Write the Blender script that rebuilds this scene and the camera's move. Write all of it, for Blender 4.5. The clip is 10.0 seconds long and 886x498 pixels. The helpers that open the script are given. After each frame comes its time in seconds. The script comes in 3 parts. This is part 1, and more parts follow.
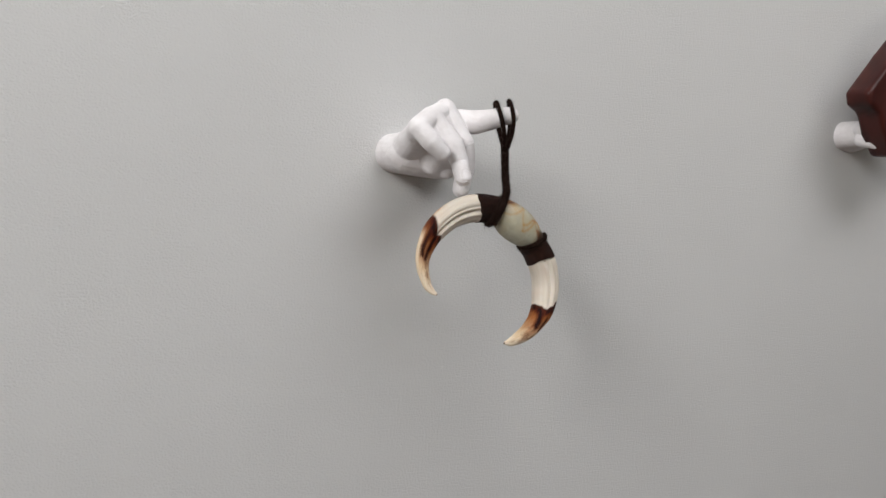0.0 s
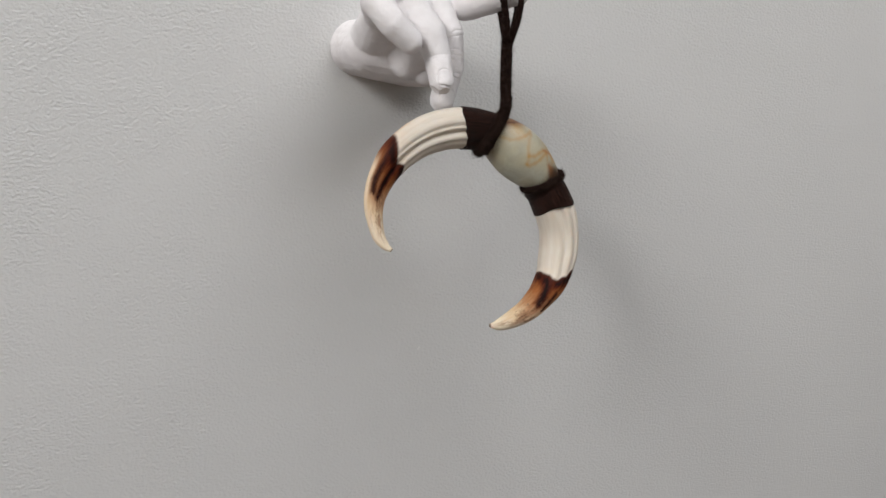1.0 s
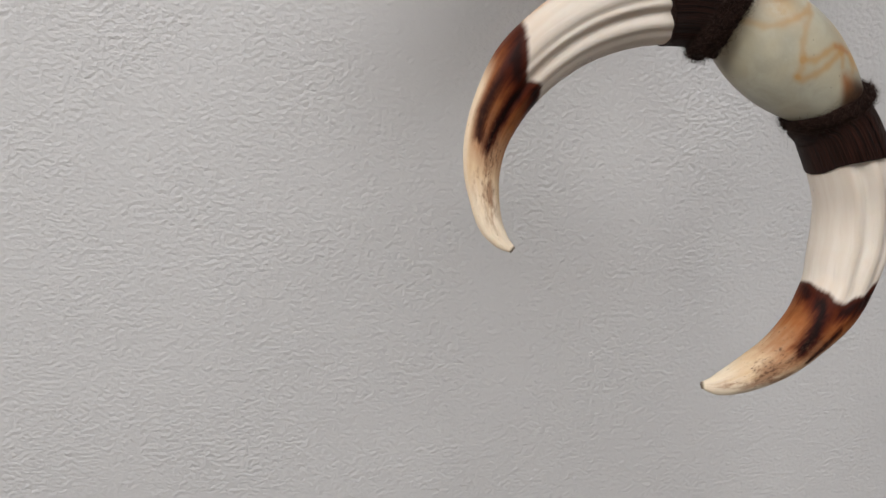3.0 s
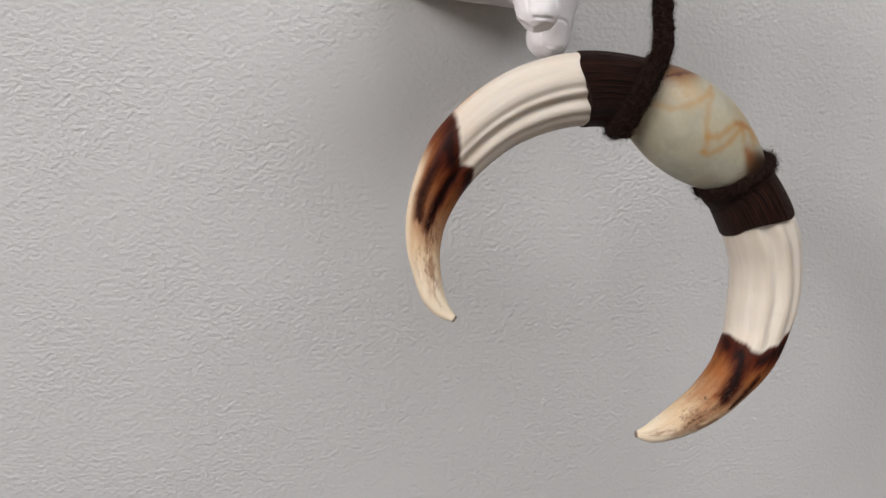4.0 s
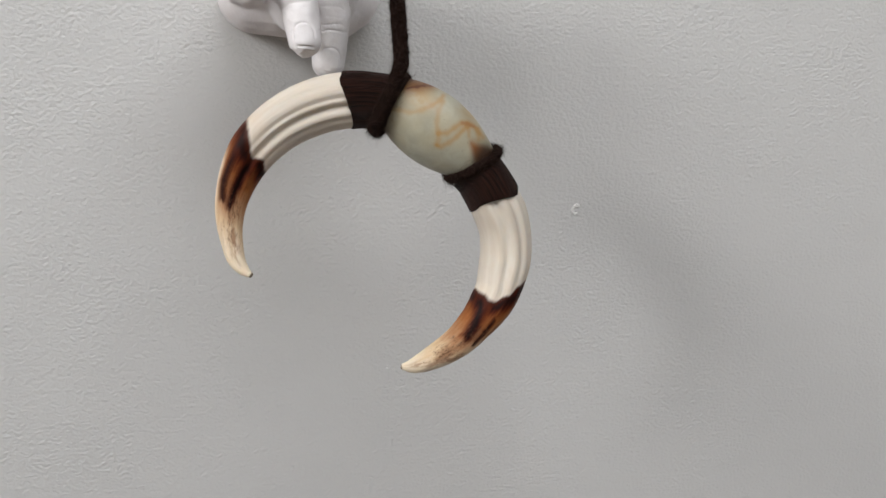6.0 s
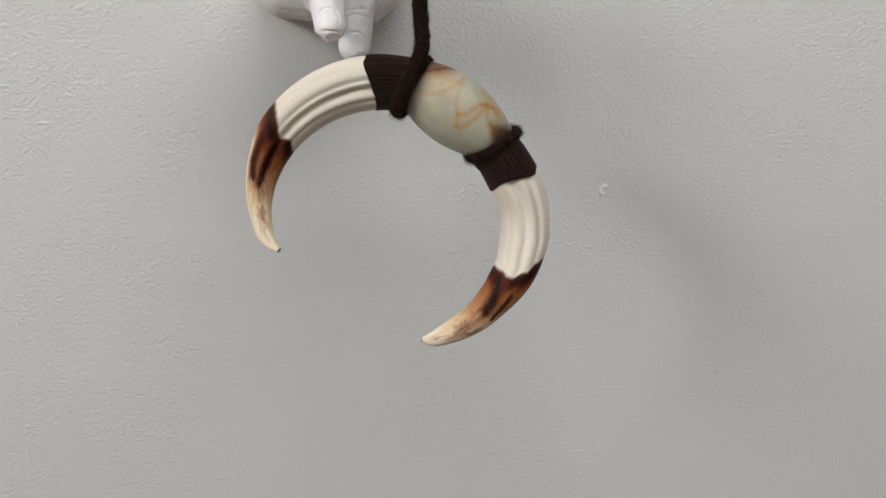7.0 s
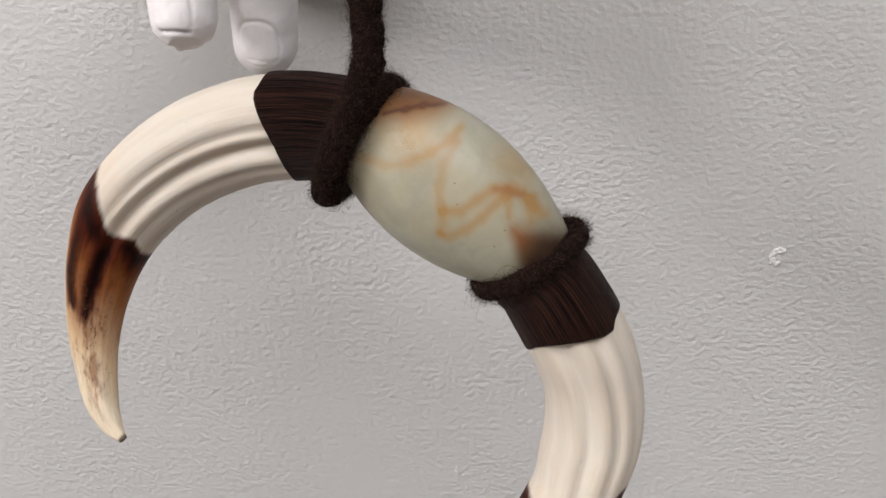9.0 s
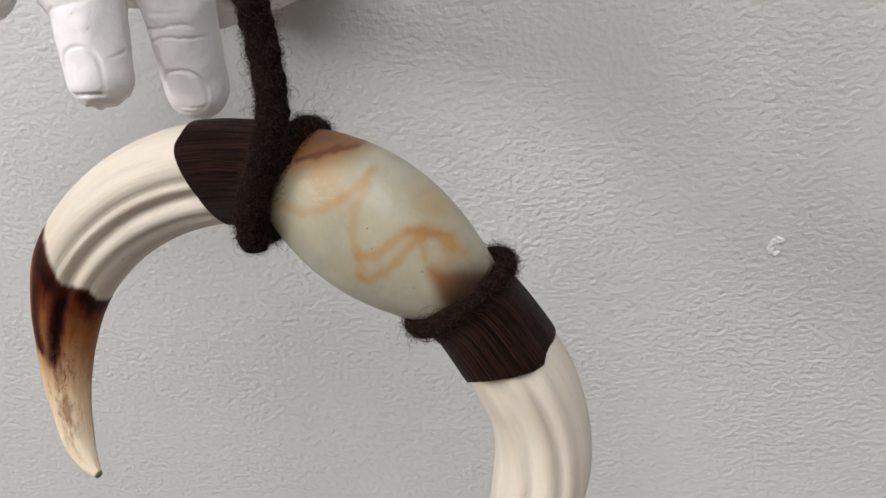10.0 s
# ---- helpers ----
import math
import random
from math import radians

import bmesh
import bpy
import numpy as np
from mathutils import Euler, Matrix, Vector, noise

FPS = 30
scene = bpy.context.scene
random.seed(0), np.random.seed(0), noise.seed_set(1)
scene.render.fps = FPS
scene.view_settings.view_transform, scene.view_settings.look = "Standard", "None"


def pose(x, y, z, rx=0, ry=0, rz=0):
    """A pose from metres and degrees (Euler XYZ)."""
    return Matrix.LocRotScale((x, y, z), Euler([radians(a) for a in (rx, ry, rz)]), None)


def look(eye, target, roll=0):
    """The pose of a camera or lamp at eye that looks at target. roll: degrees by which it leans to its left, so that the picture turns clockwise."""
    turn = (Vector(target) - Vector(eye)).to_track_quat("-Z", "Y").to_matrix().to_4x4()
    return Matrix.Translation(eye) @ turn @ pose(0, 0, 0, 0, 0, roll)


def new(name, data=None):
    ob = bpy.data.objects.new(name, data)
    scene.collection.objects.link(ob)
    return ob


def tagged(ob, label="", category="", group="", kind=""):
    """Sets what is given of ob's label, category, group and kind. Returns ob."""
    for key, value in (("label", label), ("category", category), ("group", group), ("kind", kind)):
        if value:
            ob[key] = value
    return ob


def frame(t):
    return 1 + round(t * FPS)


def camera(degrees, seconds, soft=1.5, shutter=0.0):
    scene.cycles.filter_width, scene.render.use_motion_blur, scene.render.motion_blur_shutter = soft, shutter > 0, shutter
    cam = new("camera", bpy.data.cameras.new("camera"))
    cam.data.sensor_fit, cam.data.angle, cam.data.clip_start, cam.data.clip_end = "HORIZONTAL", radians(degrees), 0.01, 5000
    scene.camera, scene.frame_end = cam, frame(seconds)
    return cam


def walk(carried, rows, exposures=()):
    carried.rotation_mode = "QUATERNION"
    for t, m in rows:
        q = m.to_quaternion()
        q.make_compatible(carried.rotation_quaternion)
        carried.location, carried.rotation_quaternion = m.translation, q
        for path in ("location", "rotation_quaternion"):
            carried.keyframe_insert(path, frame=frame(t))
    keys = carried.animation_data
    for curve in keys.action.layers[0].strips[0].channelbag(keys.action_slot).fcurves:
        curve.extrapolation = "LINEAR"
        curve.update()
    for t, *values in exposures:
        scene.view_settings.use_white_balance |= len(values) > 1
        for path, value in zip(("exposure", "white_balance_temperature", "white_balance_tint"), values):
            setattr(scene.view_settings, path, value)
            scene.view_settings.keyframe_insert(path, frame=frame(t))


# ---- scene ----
cam = camera(53.00, 10.0)
PATH = [
    (0, (-0.49443, -0.86813, 1.49670), (-0.29513, -0.52290, 1.46364), 4.650),
    (0.5, (-0.37055, -0.77843, 1.46899), (-0.17486, -0.43177, 1.42980), 5.710),
    (1, (-0.28857, -0.66632, 1.47407), (-0.11829, -0.30930, 1.41454), 7.224),
    (1.5, (-0.18007, -0.60048, 1.50134), (-0.06565, -0.22873, 1.40800), 7.522),
    (2, (-0.13583, -0.53166, 1.49452), (-0.06331, -0.15618, 1.37723), 6.746),
    (2.2, (-0.13964, -0.48690, 1.48223), (-0.07162, -0.11281, 1.35803), 6.524),
    (3.3, (-0.15061, -0.40527, 1.48830), (-0.07359, -0.03715, 1.35207), 4.519),
    (3.5, (-0.15241, -0.41448, 1.49727), (-0.07280, -0.04535, 1.36534), 4.140),
    (4, (-0.14382, -0.42930, 1.50931), (-0.05828, -0.05809, 1.38731), 3.204),
    (4.5, (-0.12833, -0.43775, 1.51293), (-0.03723, -0.06552, 1.39830), 2.738),
    (5, (-0.11350, -0.45088, 1.51479), (-0.02137, -0.07747, 1.40488), 2.559),
    (5.5, (-0.08073, -0.49622, 1.51175), (0.00437, -0.12045, 1.40427), 2.447),
    (5.7, (-0.06786, -0.52628, 1.51239), (0.01251, -0.14884, 1.40715), 2.350),
    (6.8, (-0.04084, -0.58399, 1.50516), (0.01380, -0.20108, 1.40319), 0.624),
    (7, (-0.03620, -0.57849, 1.51422), (0.01031, -0.19739, 1.40199), 1.222),
    (7.5, (-0.01375, -0.48323, 1.51005), (0.01986, -0.10498, 1.38438), 0.953),
    (8, (0.00002, -0.37311, 1.51766), (0.01756, -0.00027, 1.37384), 1.247),
    (8.5, (0.02056, -0.32954, 1.52282), (0.01227, 0.03839, 1.36610), 0.399),
    (9, (0.04202, -0.32328, 1.53131), (0.01011, 0.04014, 1.36727), -1.040),
    (9.5, (0.06217, -0.31730, 1.53794), (0.00644, 0.03983, 1.36663), -3.925),
    (10, (0.08350, -0.30769, 1.54685), (0.00949, 0.04169, 1.36669), -7.315),
]
# The film brightens a little as the camera comes closer.
EXPOSURE = ((0.0, -0.1, 6480, 8), (0.5, -0.05, 6480, 8), (1.0, -0.08, 6480, 8), (2.0, -0.01, 6480, 8), (3.5, 0.03, 6560, 11), (4.5, 0.03, 6500, 10), (5.5, 0.03, 6430, 9), (7.0, 0.02, 6470, 6), (7.5, 0.03, 6430, 8), (8.5, 0.15, 6600, 12), (9.0, 0.19, 6600, 11), (10.0, 0.18, 6540, 9))
walk(cam, [(t, look(eye, target, roll)) for t, eye, target, roll in PATH], EXPOSURE)

# ---- light ----
world = bpy.data.worlds.new("sky")
scene.world = world
world.use_nodes = True
sky = world.node_tree.nodes.new("ShaderNodeTexSky")
sky.sky_type = "NISHITA"
sky.sun_disc = False
sky.sun_elevation, sky.sun_rotation = radians(40), radians(200)
background = world.node_tree.nodes["Background"]
world.node_tree.links.new(sky.outputs["Color"], background.inputs["Color"])
background.inputs["Strength"].default_value = 0.1


def area_lamp(name, eye, target, width, height, watts, colour):
    data = bpy.data.lights.new(name, "AREA")
    data.shape, data.size, data.size_y, data.energy, data.color = "RECTANGLE", width, height, watts, colour
    ob = new(name, data)
    ob.matrix_world = look(eye, target)
    return ob


# Unseen area lamps, added: key from the left, front fill, light from above.
area_lamp("added_side_light", (-2.42, -1.5, 2.82), (0, -1.5, 2.82), 1.2, 0.9, 80, (1.0, 0.97, 0.955))
area_lamp("added_side_light", (0.6, -5.02, 1.9), (0.6, 0, 1.9), 2.6, 1.8, 15, (0.99, 0.99, 1.0))
area_lamp("added_top_light", (0.4, -1.6, 3.41), (0.4, -1.6, 0), 2.0, 1.3, 47, (1.0, 0.984, 0.984))


# ---- materials ----
class Sum:
    """A value in a node tree, on which arithmetic makes nodes."""

    def __init__(self, tree, socket):
        self.tree, self.socket = tree, socket

    def math(self, op, *others, clamp=False):
        node = self.tree.nodes.new("ShaderNodeMath")
        node.operation, node.use_clamp = op, clamp
        for slot, value in zip(node.inputs, (self, *others)):
            if isinstance(value, Sum):
                self.tree.links.new(value.socket, slot)
            else:
                slot.default_value = value
        return Sum(self.tree, node.outputs[0])

    def __add__(self, other):
        return self.math("ADD", other)

    def __sub__(self, other):
        return self.math("SUBTRACT", other)

    def __mul__(self, other):
        return self.math("MULTIPLY", other)

    def __truediv__(self, other):
        return self.math("DIVIDE", other)

    def power(self, other):
        return self.math("POWER", other)

    def size(self):
        return self.math("ABSOLUTE")

    def clamp(self):
        return self.math("ADD", 0.0, clamp=True)

    def step(self, low, high, to_low=0.0, to_high=1.0):
        node = self.tree.nodes.new("ShaderNodeMapRange")
        node.interpolation_type = "SMOOTHSTEP"
        self.tree.links.new(self.socket, node.inputs["Value"])
        for key, value in (("From Min", low), ("From Max", high), ("To Min", to_low), ("To Max", to_high)):
            node.inputs[key].default_value = value
        return Sum(self.tree, node.outputs["Result"])

    def graph(self, points):
        """The value read off a line through the points, both coordinates from 0 to 1."""
        node = self.tree.nodes.new("ShaderNodeValToRGB")
        self.tree.links.new(self.socket, node.inputs["Fac"])
        while len(node.color_ramp.elements) < len(points):
            node.color_ramp.elements.new(0.5)
        for slot, (where, value) in zip(node.color_ramp.elements, points):
            slot.position, slot.color = where, (value, value, value, 1)
        return Sum(self.tree, node.outputs["Color"])

    def bell(self, middle, width):
        """1 where the value is at the middle, falling to 0 over the width."""
        off = (self - middle) / width
        return (off * off * -1.0).math("EXPONENT")


class Paint:
    """A material with a Principled shader, and short ways to its nodes."""

    def __init__(self, name, colour=(0.5, 0.5, 0.5), rough=0.6, **more):
        self.material = bpy.data.materials.new(name)
        self.material.use_nodes = True
        self.tree = self.material.node_tree
        self.shader = self.tree.nodes["Principled BSDF"]
        self.set("Base Color", (*colour, 1))
        self.set("Roughness", rough)
        for key, value in more.items():
            self.set(key.replace("_", " "), value)

    def set(self, key, value):
        slot = self.shader.inputs[key]
        if isinstance(value, Sum):
            self.tree.links.new(value.socket, slot)
        else:
            slot.default_value = value

    def coordinates(self, kind="Object"):
        node = self.tree.nodes.new("ShaderNodeTexCoord")
        return Sum(self.tree, node.outputs[kind])

    def split(self, vector):
        node = self.tree.nodes.new("ShaderNodeSeparateXYZ")
        self.tree.links.new(vector.socket, node.inputs[0])
        return [Sum(self.tree, out) for out in node.outputs]

    def join(self, x, y, z=0.0):
        node = self.tree.nodes.new("ShaderNodeCombineXYZ")
        for slot, value in zip(node.inputs, (x, y, z)):
            if isinstance(value, Sum):
                self.tree.links.new(value.socket, slot)
            else:
                slot.default_value = value
        return Sum(self.tree, node.outputs[0])

    def noise(self, vector, scale, detail=3.0, rough=0.5, distort=0.0):
        node = self.tree.nodes.new("ShaderNodeTexNoise")
        self.tree.links.new(vector.socket, node.inputs["Vector"])
        for key, value in (("Scale", scale), ("Detail", detail), ("Roughness", rough), ("Distortion", distort)):
            node.inputs[key].default_value = value
        return Sum(self.tree, node.outputs["Fac"])

    def cells(self, vector, scale, feature="F1"):
        node = self.tree.nodes.new("ShaderNodeTexVoronoi")
        node.feature = feature
        self.tree.links.new(vector.socket, node.inputs["Vector"])
        node.inputs["Scale"].default_value = scale
        return Sum(self.tree, node.outputs["Distance"])

    def mix(self, factor, a, b):
        node = self.tree.nodes.new("ShaderNodeMix")
        node.data_type = "RGBA"
        for slot, value in ((node.inputs["Factor"], factor), (node.inputs[6], a), (node.inputs[7], b)):
            if isinstance(value, Sum):
                self.tree.links.new(value.socket, slot)
            elif isinstance(value, tuple):
                slot.default_value = (*value, 1)
            else:
                slot.default_value = value
        return Sum(self.tree, node.outputs[2])

    def bump(self, height, metres, strength=1.0):
        node = self.tree.nodes.new("ShaderNodeBump")
        node.inputs["Strength"].default_value, node.inputs["Distance"].default_value = strength, metres
        self.tree.links.new(height.socket, node.inputs["Height"])
        self.set("Normal", Sum(self.tree, node.outputs["Normal"]))


def line_gap(x, z, points, k=1.0):
    """The distance from (x, z) to the open line through the points; k stretches the second coordinate."""
    gap = None
    for (x0, z0), (x1, z1) in zip(points, points[1:]):
        bx, bz = x1 - x0, z1 - z0
        ax, az = x - x0, z - z0
        h = ((ax * bx + az * bz) / (bx * bx + bz * bz)).clamp()
        dx, dz = ax - h * bx, az - h * bz
        one = (dx * dx + dz * dz).power(0.5)
        gap = one if gap is None else gap.math("SMOOTH_MIN", one, 2.0)
    return gap


def wall_paint(name, colour, relief):
    p = Paint(name, colour, 0.62)
    o = p.coordinates()
    broad = p.noise(o, 1.3, 3)
    streak = p.noise(p.join(*[a * k for a, k in zip(p.split(o), (6.0, 1.0, 40.0))]), 1.0, 3)
    tone = broad.step(0.3, 0.7) * 0.6 + streak * 0.4
    p.set("Base Color", p.mix(tone, tuple(c * 0.96 for c in colour), tuple(min(1, c * 1.03) for c in colour)))
    warped = p.join(*[a * k for a, k in zip(p.split(o), (0.85, 1.0, 1.1))])
    lumps = p.noise(warped, 480, 2.0, 0.5) * 1.3
    pits = p.noise(warped, 240, 1.0, 0.4)
    brushed = p.noise(p.join(*[a * k for a, k in zip(p.split(o), (25.0, 1.0, 420.0))]), 1.0, 2)
    patch = p.noise(o, 16, 2).step(0.3, 0.68) * 0.5 + 0.5
    pimples = p.cells(warped, 260).step(0.1, 0.42, 1.0, 0.0) * p.noise(o, 75, 1).step(0.5, 0.62)
    p.bump(pits * 0.5 + lumps * patch + pimples * 0.12 + brushed * 0.06, relief)
    p.set("Roughness", p.noise(o, 60, 2) * 0.15 + 0.5)
    return p.material


PAINT = wall_paint("grey_wall_paint", (0.567, 0.566, 0.562), 0.0006)
ROOM_PAINT = wall_paint("room_paint", (0.38, 0.365, 0.345), 0.0003)


def plaster():
    p = Paint("white_plaster", (0.75, 0.72, 0.73), 0.85, Specular_IOR_Level=0.3)
    o = p.coordinates()
    smudge = p.noise(o, 45, 4, 0.6)
    p.set("Base Color", p.mix(smudge.step(0.35, 0.75), (0.77, 0.745, 0.755), (0.67, 0.64, 0.645)))
    pores = p.cells(o, 420).step(0.0, 0.18)
    p.bump(p.noise(o, 320, 4, 0.6) * 0.6 + p.noise(o, 110, 2) * 0.7 + pores * 0.25 * p.noise(o, 60, 1).step(0.5, 0.65), 0.0006)
    return p.material


PLASTER = plaster()


def ivory(name, notch, marks, seed, pitted, fade):
    """Tusk: pale ivory that ends in a ragged notch, then scorched brown streaks that fade to a cream tip.
    notch: the line of the notch, as places round and along the tusk; marks: scorch strokes in mm (round the tusk from its back, along it), half width, strength."""
    p = Paint(name, (0.7, 0.63, 0.54), 0.45, Specular_IOR_Level=0.2, Subsurface_Weight=0.1, Subsurface_Scale=0.003)
    p.set("Subsurface Radius", (1.0, 0.6, 0.35))
    u, v, _ = p.split(p.coordinates("UV"))
    streak = p.noise(p.join(u * 22.0, v * 2.4, seed), 1.0, 4, 0.6, 0.3)
    fine = p.noise(p.join(u * 75.0, v * 7.0, seed + 3), 1.0, 3, 0.6)
    blot = p.noise(p.join(u * 9.0, v * 13.0, seed + 7), 1.0, 5, 0.65)
    smut = p.noise(p.join(u * 44.0, v * 60.0, seed + 9), 1.0, 4, 0.7)
    drift = p.noise(p.join(u * 13.0, v * 9.0, seed + 5), 1.0, 3)
    past = v - u.graph(notch) + (drift - 0.5) * 0.012 + (fine - 0.5) * 0.014
    # bare ivory with growth lines, soft stains and a few cracks
    pale = p.mix(streak.step(0.35, 0.7), (0.605, 0.55, 0.478), (0.555, 0.488, 0.408))
    pale = p.mix(blot.step(0.5, 0.8) * 0.4, pale, (0.55, 0.45, 0.36))
    pale = p.mix(past.bell(-0.03, 0.035) * drift.step(0.32, 0.6) * u.step(0.25, 0.33, 0.85, 0.1), pale, (0.6, 0.36, 0.2))
    edge = (u - 0.258).bell(0.0, 0.022) * past.step(-0.17, -0.01) * streak.step(0.3, 0.55, 0.4, 1.0)
    pale = p.mix((edge * 0.75).clamp(), pale, (0.5, 0.25, 0.1))
    grey = p.noise(p.join(u * 30.0, v * 5.0, seed + 12), 1.0, 2).step(0.6, 0.74) * 0.3
    pale = p.mix(grey, pale, (0.42, 0.37, 0.34))
    cracks = fine.step(0.64, 0.7) * smut.step(0.56, 0.66) * 0.6
    pale = p.mix(cracks, pale, (0.2, 0.14, 0.1))
    # scorched part: red-brown, orange, tan, cream
    at = past * fade + (streak - 0.5) * 0.2 + (blot - 0.5) * 0.22 + (drift - 0.5) * 0.25
    ramp = p.tree.nodes.new("ShaderNodeValToRGB")
    p.tree.links.new(at.socket, ramp.inputs["Fac"])
    stops = [(0.0, (0.045, 0.01, 0.005)), (0.1, (0.125, 0.032, 0.01)), (0.25, (0.27, 0.1, 0.032)), (0.42, (0.37, 0.205, 0.11)), (0.58, (0.56, 0.41, 0.26)), (0.8, (0.68, 0.58, 0.44))]
    while len(ramp.color_ramp.elements) < len(stops):
        ramp.color_ramp.elements.new(0.5)
    for slot, (where, colour) in zip(ramp.color_ramp.elements, stops):
        slot.position, slot.color = where, (*colour, 1)
    burnt = Sum(p.tree, ramp.outputs["Color"])
    tan = blot.step(0.4, 0.6) * past.step(0.12, 0.22) * past.step(0.34, 0.5, 1.0, 0.0) * (u - 0.5).size().step(0.06, 0.2, 0.8, 0.0)
    burnt = p.mix(tan, burnt, (0.23, 0.115, 0.06))
    rim = (u - 0.27).size().step(0.03, 0.085, 1.0, 0.0) * past.step(0.07, 0.16)
    burnt = p.mix(rim * 0.9, burnt, (0.7, 0.57, 0.41))
    a, b = u * 60.0 + (drift - 0.5) * 3.0 + (fine - 0.5) * 1.5, v * 140.0 + (streak - 0.5) * 12.0
    for points, half, strength in marks:
        gap = line_gap(a, b, points) + (fine - 0.5) * half * 0.6 + (smut - 0.5) * half * 0.8
        burnt = p.mix(gap.step(half * 0.4, half * 2.3, strength, 0.0), burnt, (0.065, 0.012, 0.005))
        burnt = p.mix(gap.step(half * 0.05, half * 1.3, strength * 0.96, 0.0), burnt, (0.007, 0.003, 0.003))
    smudge = smut.step(0.5, 0.6) * past.step(0.08, 0.2) * past.step(0.26, 0.44, 1.0, 0.0) * blot.step(0.4, 0.56) * (u - 0.54).size().step(0.08, 0.2, 1.0, 0.0)
    burnt = p.mix(smudge * 0.75, burnt, (0.09, 0.045, 0.025))
    dots = p.cells(p.join(u * 44.0, v * 34.0, seed), 1.0).step(0.06, 0.2, 1.0, 0.0) * drift.step(0.45, 0.55) * past.step(0.1, 0.2) * pitted
    nicks = p.cells(p.join(u * 30.0 + v * 26.0, v * 70.0 - u * 12.0, seed + 2), 1.0).step(0.05, 0.16, 1.0, 0.0) * smut.step(0.45, 0.55) * past.step(0.1, 0.2) * past.step(0.28, 0.44, 1.0, 0.3)
    burnt = p.mix((dots + nicks * 0.8).clamp(), burnt, (0.06, 0.03, 0.018))
    burnt = p.mix((past.bell(0.004, 0.011) * drift.step(0.3, 0.5, 0.45, 0.95)).clamp(), burnt, (0.05, 0.012, 0.006))
    burnt = p.mix(v.step(0.992, 0.999) * 0.8, burnt, (0.07, 0.045, 0.035))
    p.set("Base Color", p.mix(past.step(-0.011, 0.009), pale, burnt))
    p.set("Roughness", streak * 0.2 + 0.38)
    p.set("Specular IOR Level", past.step(-0.01, 0.02, 0.22, 0.07) + past.step(0.2, 0.4) * 0.13)
    p.bump(fine * 0.5 + streak * 0.5 + smut * 0.3 - dots * 0.6 - nicks * 0.5, 0.00025)
    return p.material


def dark_wood():
    p = Paint("dark_fibrous_wood", (0.02, 0.009, 0.007), 0.42, Specular_IOR_Level=0.13)
    u, v, _ = p.split(p.coordinates("UV"))
    lines = p.noise(p.join(u * 430.0, v * 0.9, 0.0), 1.0, 3, 0.65)
    soft = p.noise(p.join(u * 30.0, v * 3.0, 4.0), 1.0, 3)
    base = p.mix(lines.step(0.42, 0.62), (0.0022, 0.0008, 0.0006), (0.052, 0.019, 0.0125))
    p.set("Base Color", p.mix(soft.step(0.5, 0.75) * 0.5, base, (0.024, 0.0095, 0.007)))
    p.set("Roughness", lines * 0.3 + 0.32)
    p.bump(lines, 0.0014)
    return p.material


DARK_WOOD = dark_wood()


def wool(name, colour):
    p = Paint(name, colour, 0.95, Specular_IOR_Level=0.08)
    o = p.coordinates()
    tufts = p.noise(o, 900, 4, 0.7, 1.0)
    p.set("Base Color", p.mix(tufts.step(0.35, 0.7), tuple(c * 0.5 for c in colour), tuple(c * 1.7 for c in colour)))
    p.bump(tufts + p.noise(o, 350, 3), 0.0016)
    return p.material


WOOL = wool("dark_brown_wool", (0.0125, 0.006, 0.0044))
FIBRE = Paint("dark_brown_fibre", (0.032, 0.0155, 0.0105), 0.5, Specular_IOR_Level=0.18).material


